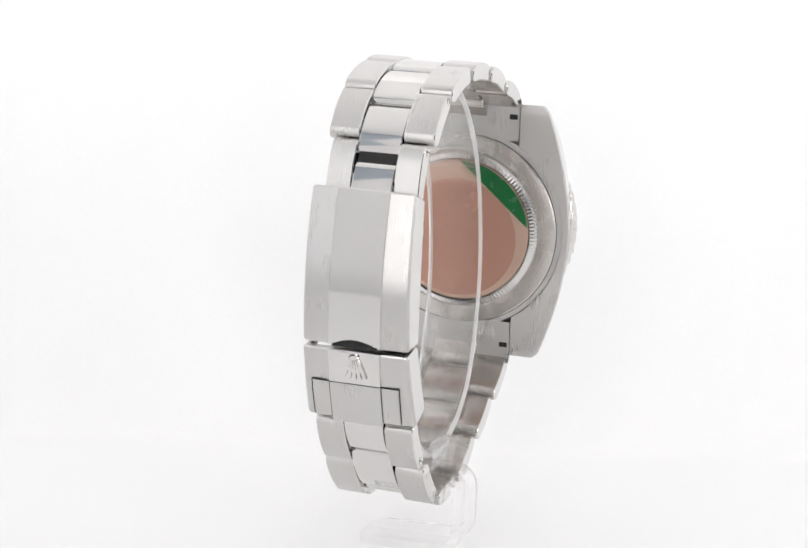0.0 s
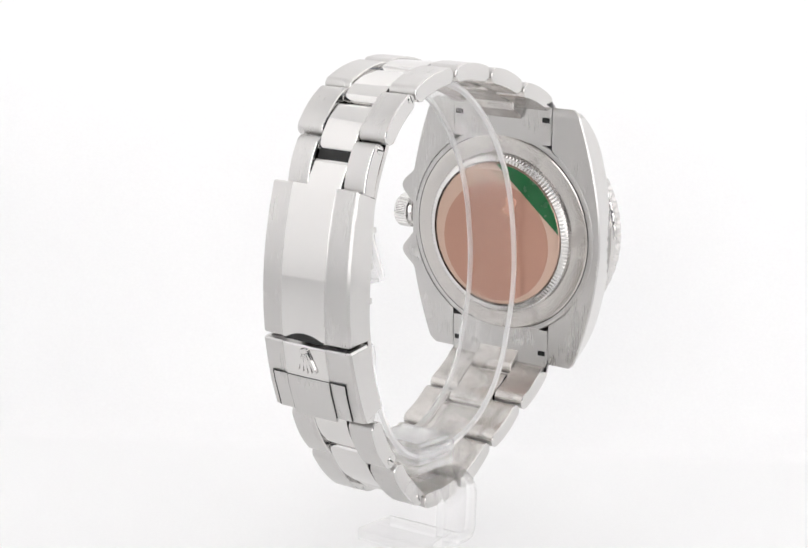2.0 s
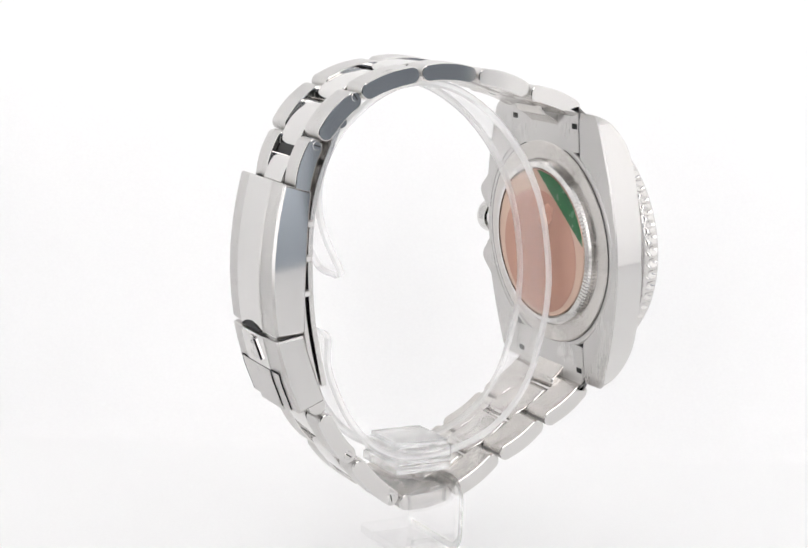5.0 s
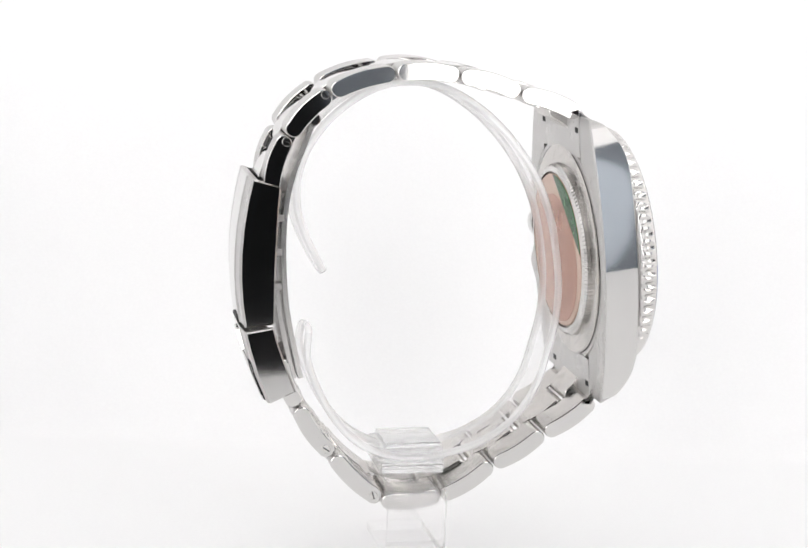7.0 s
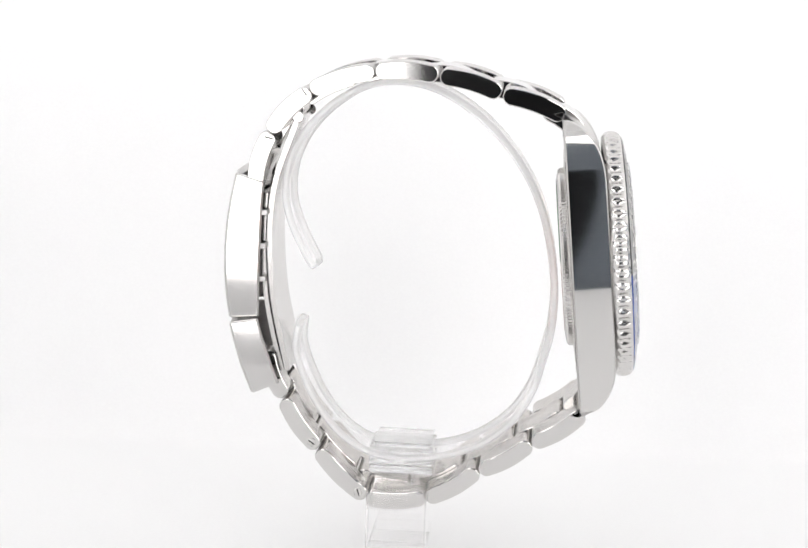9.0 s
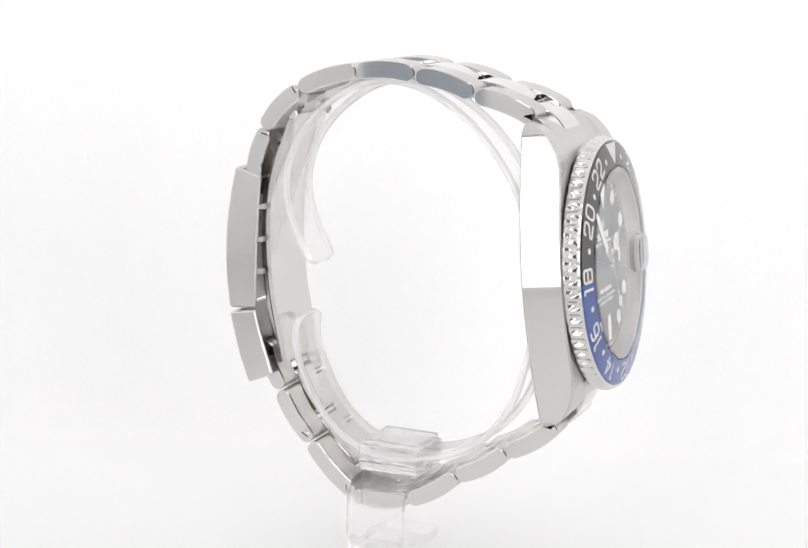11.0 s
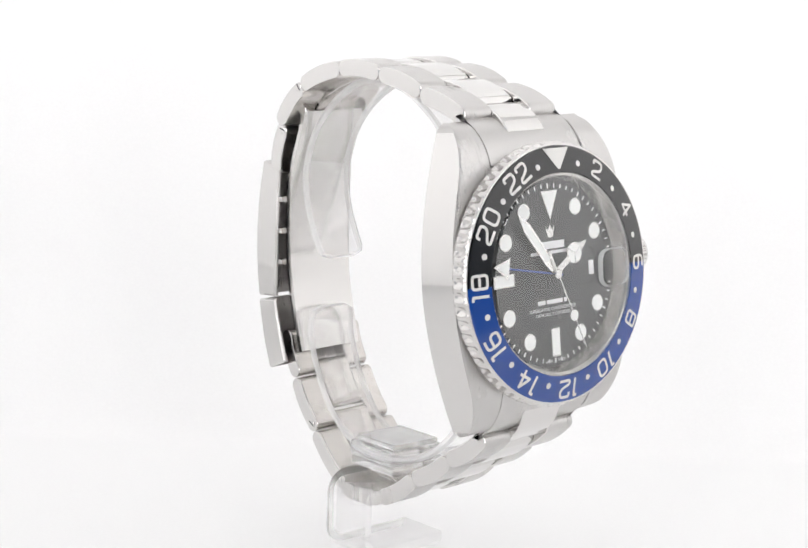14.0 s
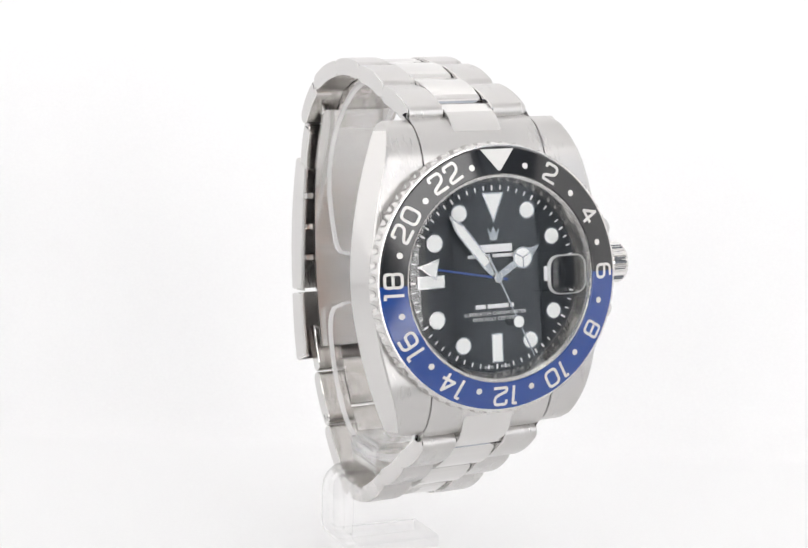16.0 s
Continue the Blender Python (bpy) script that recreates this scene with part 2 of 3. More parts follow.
def front_panel():
    """Unseen white front with the opening through which the camera looks; grey and slate panels added for reflections.
    """
    bm = bmesh.new()
    # x from, x to, z from, z to, y from, y to, material
    panels = ((-280, -256, -48, 420, -256, -252, 0), (-256, -194, -48, 420, -256, -252, 1), (-194, -38, -48, 420, -256, -252, 0),
              (-38, 110, 330, 420, -256, -252, 0), (84, 110, -48, 330, -256, -252, 2), (-38, 84, 180, 225, -256, -252, 2), (-38, 84, 225, 330, -256, -252, 1), (110, 258, -48, 420, -256, -252, 0), (258, 280, -48, 240, -256, -252, 1),
              (258, 280, 240, 420, -256, -252, 0), (272, 276, -48, 240, -251, -214, 1), (272, 276, -48, 240, -213, -150, 2))
    for x0, x1, z0, z1, y0, y1, grey in panels:
        b2 = slab(x0, x1, y0, y1, z0, z1, 0.01)
        for f in b2.faces:
            f.material_index = grey
        me = bpy.data.meshes.new("tmp")
        b2.to_mesh(me)
        b2.free()
        bm.from_mesh(me)
        bpy.data.meshes.remove(me)
    tagged(part("wall_south", bm, [white_board, reflected_grey, reflected_slate], None), "unseen white front of the light tent with an opening, grey panels added for reflections", "light tent", kind="structure")


front_panel()


def dark_surround():
    bm = bmesh.new()
    bmesh.ops.create_cube(bm, size=1)
    bmesh.ops.scale(bm, vec=(1400, 1500, 1400), verts=bm.verts)
    bmesh.ops.translate(bm, vec=(0, -200, 350), verts=bm.verts)
    tagged(part("wall_room", bm, dark_room, None, smooth=0), "dark unlit room round the light box", "room", kind="structure")


dark_surround()

# ---------------------------------------------------------------- the watch
watch = tagged(new("wristwatch"), "steel wristwatch, black dial, black and blue bezel, on a clear stand", "watch")

def sway(y, out):
    """The lower half of the bracelet leans a little to one side as it goes round."""
    return 0.02 * max(0.0, y - 10) if out > 0 else 0.0


TOP = [(10.1, 24.4), (19.2, 28.4), (28.95, 32.0), (39.2, 33.3), (49.9, 31.0), (57.2, 24.7), (60.7, 15.9)]
BOTTOM = [(9.7, -24.8), (18.0, -29.3), (27.0, -33.7), (36.2, -38.3), (46.5, -37.9), (54.0, -29.1), (59.1, -20.1), (61.4, -11.6)]


def chain(points, s):
    i = min(max(int(math.floor(s)), 0), len(points) - 2)
    f = s - i
    a, b = points[i], points[i + 1]
    return a[0] + (b[0] - a[0]) * f, a[1] + (b[1] - a[1]) * f


def capsule(a, b, out, thick, gap=0.2, arch=0.22, ends=6):
    """Side outline of a link between two joints: round ends, the outer side arched. out: which side is outward (+1 or -1)."""
    a, b = Vector(a), Vector(b)
    d = (b - a).normalized()
    n = Vector((d.y, -d.x)) * out
    a, b = a + d * gap, b - d * gap
    L, r = (b - a).length, thick / 2
    pts = []
    e = min(r * 1.0, L * 0.3)
    for k in range(ends + 1):
        t = pi / 2 * k / ends
        pts.append(a + d * (e - e * cos(t)) + n * r * sin(t) * 0.92)
    for k in range(1, 10):
        s = k / 10
        pts.append(a + d * (e + (L - 2 * e) * s) + n * (r * 0.92 + arch * 4 * s * (1 - s)))
    for k in range(ends + 1):
        t = pi / 2 * (1 - k / ends)
        pts.append(b - d * (e - e * cos(t)) + n * r * sin(t) * 0.92)
    for k in range(1, ends + 1):
        t = pi / 2 * k / ends
        pts.append(b - d * (e - e * cos(t)) - n * r * sin(t))
    for k in range(1, 4):
        s = 1 - k / 4
        pts.append(a + d * (e + (L - 2 * e) * s) - n * (r - 0.8 * arch * 4 * s * (1 - s)))
    for k in range(ends):
        t = pi / 2 * (1 - k / ends)
        pts.append(a + d * (e - e * cos(t)) - n * r * sin(t))
    return [(q.x, q.y) for q in pts]


def side_split(bm, x0, x1, a, b, out):
    """Polished flanks, satin inner side, brushed rest."""
    bmesh.ops.recalc_face_normals(bm, faces=bm.faces)
    n = Vector((0, b[1] - a[1], a[0] - b[0])).normalized() * out
    for f in bm.faces:
        if f.normal.dot(n) < -0.6:
            f.material_index = 2
        c = f.calc_center_median()
        if abs(f.normal.x) > 0.35 and (abs(c.x - x0) < 0.4 or abs(c.x - x1) < 0.4):
            f.material_index = 1
    return bm


def bracelet(points, out, rows, centre_rows):
    for i in rows:
        a, b = points[i], points[i + 1]
        w = 10.1 - 2.1 * (i + 0.5) / 6
        c = w * 0.405
        off = sway((a[0] + b[0]) / 2, out)
        if i == 0:                              # the first link reaches in under the lug
            a = tuple(Vector(a) + (Vector(a) - Vector(b)).normalized() * 0.7)
        prof = capsule(a, b, out, 2.9, 0.12, 0.36)
        w = min(w, 7.45) if i == 5 and out < 0 else w
        for x0, x1 in ((off - w, off - c - 0.06), (off + c + 0.06, off + w)):
            part("outer_link", side_split(prism_x(prof, x0, x1, 0.17), x0, x1, a, b, out), [brushed, polished, satin], watch)
    for s in centre_rows:
        a, b = chain(points, s), chain(points, s + 1)
        w = 10.1 - 2.1 * (s + 0.5) / 6
        c = w * 0.405
        off = sway((a[0] + b[0]) / 2, out)
        bm = prism_x(capsule(a, b, out, 3.0, 0.22, 0.42), off - c, off + c, 0.15)
        n = Vector((0, b[1] - a[1], a[0] - b[0])).normalized() * out
        bmesh.ops.recalc_face_normals(bm, faces=bm.faces)
        for f in bm.faces:
            if f.normal.dot(n) < -0.5:
                f.material_index = 1
        part("centre_link", bm, [polished, satin], watch)


bracelet(TOP, 1 * -1, range(0, 6), [0.3 + k for k in range(0, 5)] + [5.33])
# added black plate that gives the gap by the clasp its shade
part("gap_shade", prism_x(capsule(chain(TOP, 5.1), chain(TOP, 5.7), -1, 1.4), -3.1, 3.1, 0.1), dark_gap, watch, "black plate for the shade in the gap between centre links")
bracelet(BOTTOM, 1, range(0, 7), [0.3 + k for k in range(0, 6)])


def front_y(z):
    """Height of the case's upper side along the lugs."""
    a = abs(z)
    if a < 13:
        return 3.9
    return 3.9 + 5.55 * ((a - 13) / 11.5) ** 2.9


def flank_x(z, crown_side):
    a = abs(z)
    x = 19.75 - 5.4 * (a / 24.5) ** 1.8
    if crown_side and 3.2 < a < 9.5:
        x += 2.2 * sin(pi * (a - 3.2) / 6.3) ** 1.5
    if crown_side and a <= 3.2:
        x -= 0.6
    return x


def mid_case():
    bm = bmesh.new()
    for side in (-1, 1):
        rings = []
        for k in range(97):
            z = -23.4 + 47.1 * k / 96
            xo = flank_x(z, side > 0)
            xi = max(10.25, sqrt(max(0.0, 19.0 ** 2 - z * z))) if abs(z) < 19 else 10.25
            xi = min(xi, xo - 0.6)
            top, low = front_y(z), 10.0
            tip = max(0.0, (abs(z - 0.15) - 22.2) / 1.4)
            top, low, xo = top + 1.2 * tip ** 2, low - 0.25 * tip, xo - 0.8 * tip ** 2
            bev = min(0.2, (low - top) * 0.25)
            xt, xb = xo - 0.46, xo + 0.46
            loop = [(xi, low), (xb - 0.25, low), (xb, low - 0.25), (xt, top + bev), (xt - bev * 0.9, top + 0.08), (xt - bev * 1.3, top), (xi + 0.15, top), (xi, top + 0.15)]
            rings.append([(side * x, y, z) for x, y in loop])
        rings_to_faces(bm, rings)
    bm.normal_update()
    for f in bm.faces:
        c = f.calc_center_median()
        if abs(c.x) > 10.6 and abs(f.normal.x) > 0.8:
            f.material_index = 1
    core = disc(19.0, 4.45, 9.98, 96, 0.2)
    me = bpy.data.meshes.new("tmp")
    core.to_mesh(me)
    core.free()
    bm.from_mesh(me)
    bpy.data.meshes.remove(me)
    return part("case", bm, [brushed, polished], watch, "steel case with brushed lugs and polished flanks", 0.28)


case = mid_case()


def end_links():
    for out, pts in ((-1, TOP), (1, BOTTOM)):
        sg = -out
        prof = []
        for k in range(9):
            z = 17.0 + 7.6 * k / 8
            prof.append((front_y(z) + 0.1 + (1.6 * max(0, (z - 22.8) / 1.8) ** 2), sg * z))
        prof += [(10.1, sg * 24.8), (10.1, sg * 17.0)]
        bm = prism_x(prof, -10.1, 10.1, 0.12)
        part("end_link", bm, brushed, watch, "brushed end link between the lugs")
        # raised middle, polished, running from under the bezel over the first joint
        a, b = (6.2, sg * 19.2), chain(pts, 0.3)
        bm = prism_x(capsule(a, b, out, 3.4, 0.15, 0.55), -4.1, 4.1, 0.2)
        bmesh.ops.recalc_face_normals(bm, faces=bm.faces)
        for f in bm.faces:
            if f.normal.y > 0.5 or f.normal.z * sg < -0.3:
                f.material_index = 1
        part("centre_link", bm, [polished, satin], watch)
        # spring bar slots: raised black slabs, the recess's shade put into the colour
        for x in (-9.0, 9.0):
            part("slot", slab(x - 0.75, x + 0.75, 9.9, 10.16, sg * 21.4 - 0.45, sg * 21.4 + 0.45, 0.05), dark_gap, case, "spring bar slot, a black slab for the shade in it")


end_links()

# bezel: toothed ring, ceramic insert, crystal
TEETH = 60


def tooth(angle, r, y):
    f = (angle * TEETH / (2 * pi)) % 1.0
    cut = max(0.0, 1 - ((f - 0.5) / 0.37) ** 2)
    return r - TOOTH_CUT.get(round(y, 2), 0.0) * cut


TOOTH_CUT = {1.35: 0.1, 1.9: 0.5, 2.5: 0.68, 2.9: 0.5, 3.2: 0.2}
bezel = part("bezel", revolve([(19.3, 0.95), (19.62, 1.0), (19.9, 1.35), (20.1, 1.9), (20.2, 2.5), (20.15, 2.9), (20.1, 3.2), (19.9, 3.5), (19.4, 3.9), (15.2, 3.9), (15.2, 0.6), (15.5, 0.35), (15.6, 0.9), (19.1, 1.2)], TEETH * 14, tooth), bezel_steel, watch, "steel bezel ring with a notched edge", 0.7)


def insert_y(r):
    return 0.02 + 0.78 * max(0.0, r - 15.4) / 4.0


def insert_half(upper):
    bm = bmesh.new()
    rows = []
    n = 72
    prof = [(15.35, 1.0), (15.35, 0.12)] + [(r, insert_y(r)) for r in (15.45, 16.2, 17.0, 17.8, 18.6, 19.2)] + [(19.4, 0.95), (19.4, 1.15)]
    for k in range(n + 1):
        a = -pi / 2 + pi * k / n + (0 if upper else pi)
        rows.append([(r * sin(a), y, r * cos(a)) for r, y in prof])
    rings_to_faces(bm, rows)
    return bm


part("insert_half", insert_half(True), black_ceramic, bezel, "glossy black upper half of the bezel insert")
part("insert_half", insert_half(False), blue_ceramic, bezel, "glossy blue lower half of the bezel insert")


def on_bezel(angle, lift=0.015):
    def place(x, y):
        r0 = 17.42 + y
        px, pz = x * cos(angle) + r0 * sin(angle), -x * sin(angle) + r0 * cos(angle)
        return px, insert_y(hypot(px, pz)) - lift, pz
    return place


def rounded(path, r, closed):
    """A polyline with its corners rounded."""
    n, out = len(path), []
    for i, q in enumerate(path):
        q = Vector(q)
        if not closed and i in (0, n - 1):
            out.append(q)
            continue
        a, b = Vector(path[i - 1]), Vector(path[(i + 1) % n])
        da, db = (a - q), (b - q)
        k = min(r, da.length * 0.49, db.length * 0.49)
        p0, p1 = q + da.normalized() * k, q + db.normalized() * k
        out += [(1 - u) ** 2 * p0 + 2 * u * (1 - u) * q + u * u * p1 for u in (0, 0.2, 0.4, 0.6, 0.8, 1)]
    return out


def ribbon(path, width, closed=False, r=0.6):
    """A flat stroke of even width along a path, as (coordinates, faces)."""
    pts = rounded(path, r, closed)
    n, out, faces = len(pts), [], []
    for i, q in enumerate(pts):
        a = pts[i - 1] if closed or i else q
        b = pts[(i + 1) % n] if closed or i < n - 1 else q
        da, db = (q - a).normalized(), (b - q).normalized()
        d = (da + db).normalized()
        k = width / 2 / max(0.5, d.dot(da if da.length else db))
        m = Vector((d.y, -d.x)) * k
        out += [tuple(q + m), tuple(q - m)]
    for i in range(n if closed else n - 1):
        j = (i + 1) % n
        faces.append((2 * i, 2 * i + 1, 2 * j + 1, 2 * j))
    return out, faces


def digit(ch, w, h, t):
    """Strokes of one engraved figure: (path, closed)."""
    x, y = w / 2 - t / 2, h / 2 - t / 2
    return {"0": [([(-x, -y), (x, -y), (x, y), (-x, y)], True)],
            "1": [([(-0.55, y), (0.1, y), (0.1, -h / 2)], False)],
            "2": [([(-x, 0.45 * y), (-x, y), (x, y), (x, 0.05 * y), (-x, -0.55 * y), (-x, -y), (w / 2, -y)], False)],
            "4": [([(0.45 * x, -h / 2), (0.45 * x, y), (-x, -0.42 * y), (0.45 * x - t / 2, -0.42 * y)], False), ([(0.45 * x + t / 2, -0.42 * y), (w / 2, -0.42 * y)], False)],
            "6": [([(0.8 * x, y), (-x, y), (-x, -y), (x, -y), (x, 0.12 * y), (-x + t / 2, 0.12 * y)], False)],
            "8": [([(-x, -y), (x, -y), (x, -0.1 * y), (0.85 * x, 0.05 * y), (x, 0.2 * y), (x, y), (-x, y), (-x, 0.2 * y), (-0.85 * x, 0.05 * y), (-x, -0.1 * y)], True), ([(-0.85 * x + t / 2, 0.05 * y), (0.85 * x - t / 2, 0.05 * y)], False)]}[ch]


def numeral(text, height=2.95, t=0.43):
    widths = [1.1 if ch == "1" else 2.35 for ch in text]
    x, out, faces = -(sum(widths) + 0.5 * (len(text) - 1)) / 2, [], []
    for ch, w in zip(text, widths):
        for path, closed in digit(ch, w, height, t):
            c2, f2 = ribbon(path, t, closed, 0.12 if ch in "14" else 0.75)
            faces += [tuple(i + len(out) for i in f) for f in f2]
            out += [(px + x + w / 2, py) for px, py in c2]
        x += w + 0.5
    return out, faces


for h in range(2, 24, 2):
    part("numeral", letters_bm(numeral(str(h)), on_bezel(radians(h * 15)), 0.03), platinum, bezel, smooth=0)
for h in range(1, 24, 2):
    a = radians(h * 15)
    spot = [(0.46 * sin(2 * pi * k / 20), -0.5 + 0.46 * cos(2 * pi * k / 20)) for k in range(20)]
    part("pip", letters_bm((spot, [tuple(range(20))]), on_bezel(a), 0.03), platinum, bezel, smooth=0)
tri = bmesh.new()
rings_to_faces(tri, [[(x, insert_y(z) - l, z) for x, z in ((-2.75, 19.0), (2.75, 19.0), (0.2, 15.85), (-0.2, 15.85))] for l in (0.05, -0.1)])
part("triangle", tri, platinum, bezel, "pale triangle at the top of the bezel", 0)

# dial
DY = 2.7
dial = part("dial", disc(14.4, DY, DY + 0.5, 96, 0.05), dial_black, watch, "glossy black dial")
part("rehaut", revolve([(14.15, DY - 0.02), (14.85, 0.78), (15.45, 0.76), (15.45, DY + 0.4), (14.15, DY + 0.4)], 120), satin, watch, "polished inner ring round the dial")


def marker(kind, angle):
    a = radians(angle)

    def place(pts):
        return [(x * cos(a) + r * sin(a), -x * sin(a) + r * cos(a)) for x, r in pts]
    if kind == "dot":
        shapes = [[(R * sin(2 * pi * k / 32), 11.25 + R * cos(2 * pi * k / 32)) for k in range(32)] for R in (1.32, 1.12)]
    elif kind == "bar":
        shapes = [[(-w, 8.3 + i), (w, 8.3 + i), (w, 12.65 - i), (-w, 12.65 - i)] for w, i in ((0.95, 0), (0.76, 0.2))]
    else:
        shapes = [[(-1.85, 12.6), (1.85, 12.6), (0, 8.1)], [(-1.52, 12.4), (1.52, 12.4), (0, 8.7)]]
    frame_ob = part("hour_marker", flat_xz(place(shapes[0]), DY - 0.28, DY + 0.01), white_gold, dial, smooth=0.5)
    return part("lume", flat_xz(place(shapes[1]), DY - 0.31, DY - 0.05), lume, watch, "white luminous fill of an hour marker", 0.5)


for h in (1, 2, 4, 5, 7, 8, 10, 11):
    marker("dot", 30 * h)
marker("bar", 180), marker("bar", 270), marker("triangle", 0)

for k in range(60):
    if k in (14, 15, 16):
        continue
    a = radians(6 * k)
    w, r0 = (0.09, 13.0) if k % 5 else (0.13, 12.9)
    pts = [(x * cos(a) + r * sin(a), -x * sin(a) + r * cos(a)) for x, r in ((-w, r0), (w, r0), (w, 13.65), (-w, 13.65))]
    part("minute_tick", flat_xz(pts, DY - 0.03, DY + 0.01), white_print, dial, smooth=0)


def on_dial(z0):
    return lambda x, y: (x, DY - 0.01, z0 + y)


part("print", letters_bm(lettering("SUPERLATIVE CHRONOMETER", 0.52, 1.02), on_dial(-5.32), 0.02), white_print, dial, smooth=0)
part("print", letters_bm(lettering("OFFICIALLY CERTIFIED", 0.52, 1.02), on_dial(-6.12), 0.02), white_print, dial, smooth=0)
part("print", letters_bm(lettering("SWISS", 0.36, 1.1), lambda x, y: (x - 1.4, DY - 0.01, -13.3 + y), 0.02), white_print, dial, smooth=0)
part("print", letters_bm(lettering("MADE", 0.36, 1.1), lambda x, y: (x + 1.4, DY - 0.01, -13.3 + y), 0.02), white_print, dial, smooth=0)
for x0, x1, z0, h in ((-3.1, 3.1, 4.35, 1.15), (-4.3, -0.7, 3.25, 0.5), (-0.2, 4.3, 3.25, 0.5), (-3.3, -1.6, -4.25, 0.62), (-1.3, 2.2, -4.25, 0.62), (2.5, 3.1, -4.25, 0.62)):
    part("print_bar", flat_xz([(x0, z0 - h / 2), (x1, z0 - h / 2), (x1, z0 + h / 2), (x0, z0 + h / 2)], DY - 0.03, DY + 0.01), white_print, dial, smooth=0)
part("emblem", flat_xz([(-0.55, 5.55), (0.55, 5.55), (1.0, 7.4), (0.45, 6.6), (0, 7.6), (-0.45, 6.6), (-1.0, 7.4)], DY - 0.12, DY + 0.01), white_gold, dial, smooth=0)

# hands


def hand(name, outline, angle, y, mat, thick=0.18, label="", parent=None):
    a = radians(angle)
    pts = [(x * cos(a) + r * sin(a), -x * sin(a) + r * cos(a)) for x, r in outline]
    return part(name, flat_xz(pts, y, y + thick), mat, parent or watch, label, 0.5)


def ring_pts(R, r0, n=24, a0=0.0, a1=2 * pi):
    return [(R * sin(a0 + (a1 - a0) * k / n), r0 + R * cos(a0 + (a1 - a0) * k / n)) for k in range(n)]


gmt = hand("gmt_hand", [(-0.17, -2), (0.17, -2), (0.13, 9.9), (-0.13, 9.9)], -79.4, 2.15, blue_hand, 0.12, "thin blue hand with a triangular tip")
hand("tip", [(-1.65, 9.7), (1.65, 9.7), (0, 13.0)], -79.4, 2.1, white_gold, 0.14, parent=gmt)
hand("lume", [(-1.2, 9.95), (1.2, 9.95), (0, 12.4)], -79.4, 2.07, lume, 0.05, parent=gmt)
hour = hand("hour_hand", [(-0.55, 0), (0.55, 0), (0.5, 3.9), (-0.5, 3.9)], 58.2, 1.85, white_gold, 0.16, "short steel hour hand with a round luminous disc")
hand("disc", ring_pts(1.65, 5.2), 58.2, 1.83, white_gold, 0.16, parent=hour)
hand("lume", ring_pts(1.4, 5.2), 58.2, 1.8, lume, 0.05, parent=hour)
for k in range(3):
    a = 2 * pi * k / 3
    px, pr = sin(a), cos(a)
    hand("spoke", [(-0.1 * pr, 5.2 + 0.1 * px), (1.5 * px - 0.1 * pr, 5.2 + 1.5 * pr + 0.1 * px), (1.5 * px + 0.1 * pr, 5.2 + 1.5 * pr - 0.1 * px), (0.1 * pr, 5.2 - 0.1 * px)], 58.2, 1.77, white_gold, 0.05, parent=hour)
hand("point", [(-0.8, 6.5), (0.8, 6.5), (0, 8.6)], 58.2, 1.84, white_gold, 0.15, parent=hour)
minute = hand("minute_hand", [(-0.4, 0), (0.4, 0), (0.85, 2.6), (0.85, 9.6), (0, 12.4), (-0.85, 9.6), (-0.85, 2.6)], -38.7, 1.55, white_gold, 0.16, "long steel minute hand with luminous fill")
hand("lume", [(0.58, 2.8), (0.58, 9.5), (0, 11.4), (-0.58, 9.5), (-0.58, 2.8)], -38.7, 1.52, lume, 0.05, parent=minute)
second = hand("second_hand", [(-0.13, -4), (0.13, -4), (0.09, 13.3), (-0.09, 13.3)], 155.0, 1.25, white_gold, 0.1, "thin steel second hand with a luminous dot")
hand("lume", ring_pts(0.85, 7.4), 155.0, 1.21, lume, 0.12, parent=second)
part("hub", disc(0.75, 1.1, 2.4, 32, 0.12), white_gold, watch)

# date window and crystal with its magnifier
part("date_window", flat_xz([(8.4, -1.1), (9.5, -1.1), (9.5, 1.1), (8.4, 1.1)], DY - 0.03, DY + 0.01), white_print, dial, "white edge of the date window", 0)


def lens_outline(steps=7):
    out = []
    for sx, sz, a0 in ((1, 1, 0), (1, -1, 90), (-1, -1, 180), (-1, 1, 270)):
        for k in range(steps):
            a = radians(a0 + 90 / (steps - 1) * k)
            out.append((10.5 + sx * 1.35 + 1.85 * sin(a), sz * 1.2 + 1.75 * cos(a)))
    return out


def crystal_pane():
    """Flat pane with a rounded rim; the lens fills an opening in it."""
    bm = bmesh.new()
    n = 96
    rings = [[bm.verts.new((r * sin(2 * pi * k / n), y, r * cos(2 * pi * k / n))) for k in range(n)] for r, y in ((15.15, 0.6), (15.15, -0.1), (14.95, -0.25))]
    for a, b in zip(rings, rings[1:]):
        for k in range(n):
            bm.faces.new((a[k], a[(k + 1) % n], b[(k + 1) % n], b[k]))
    hole = [bm.verts.new((x, -0.25, z)) for x, z in lens_outline()]
    edges = [bm.edges.get((rings[2][k], rings[2][(k + 1) % n])) for k in range(n)]
    edges += [bm.edges.new((hole[k], hole[(k + 1) % len(hole)])) for k in range(len(hole))]
    bmesh.ops.triangle_fill(bm, edges=edges, use_beauty=True)
    return bm


crystal = part("crystal", crystal_pane(), sapphire, watch, "clear flat crystal")
crystal.visible_shadow = False


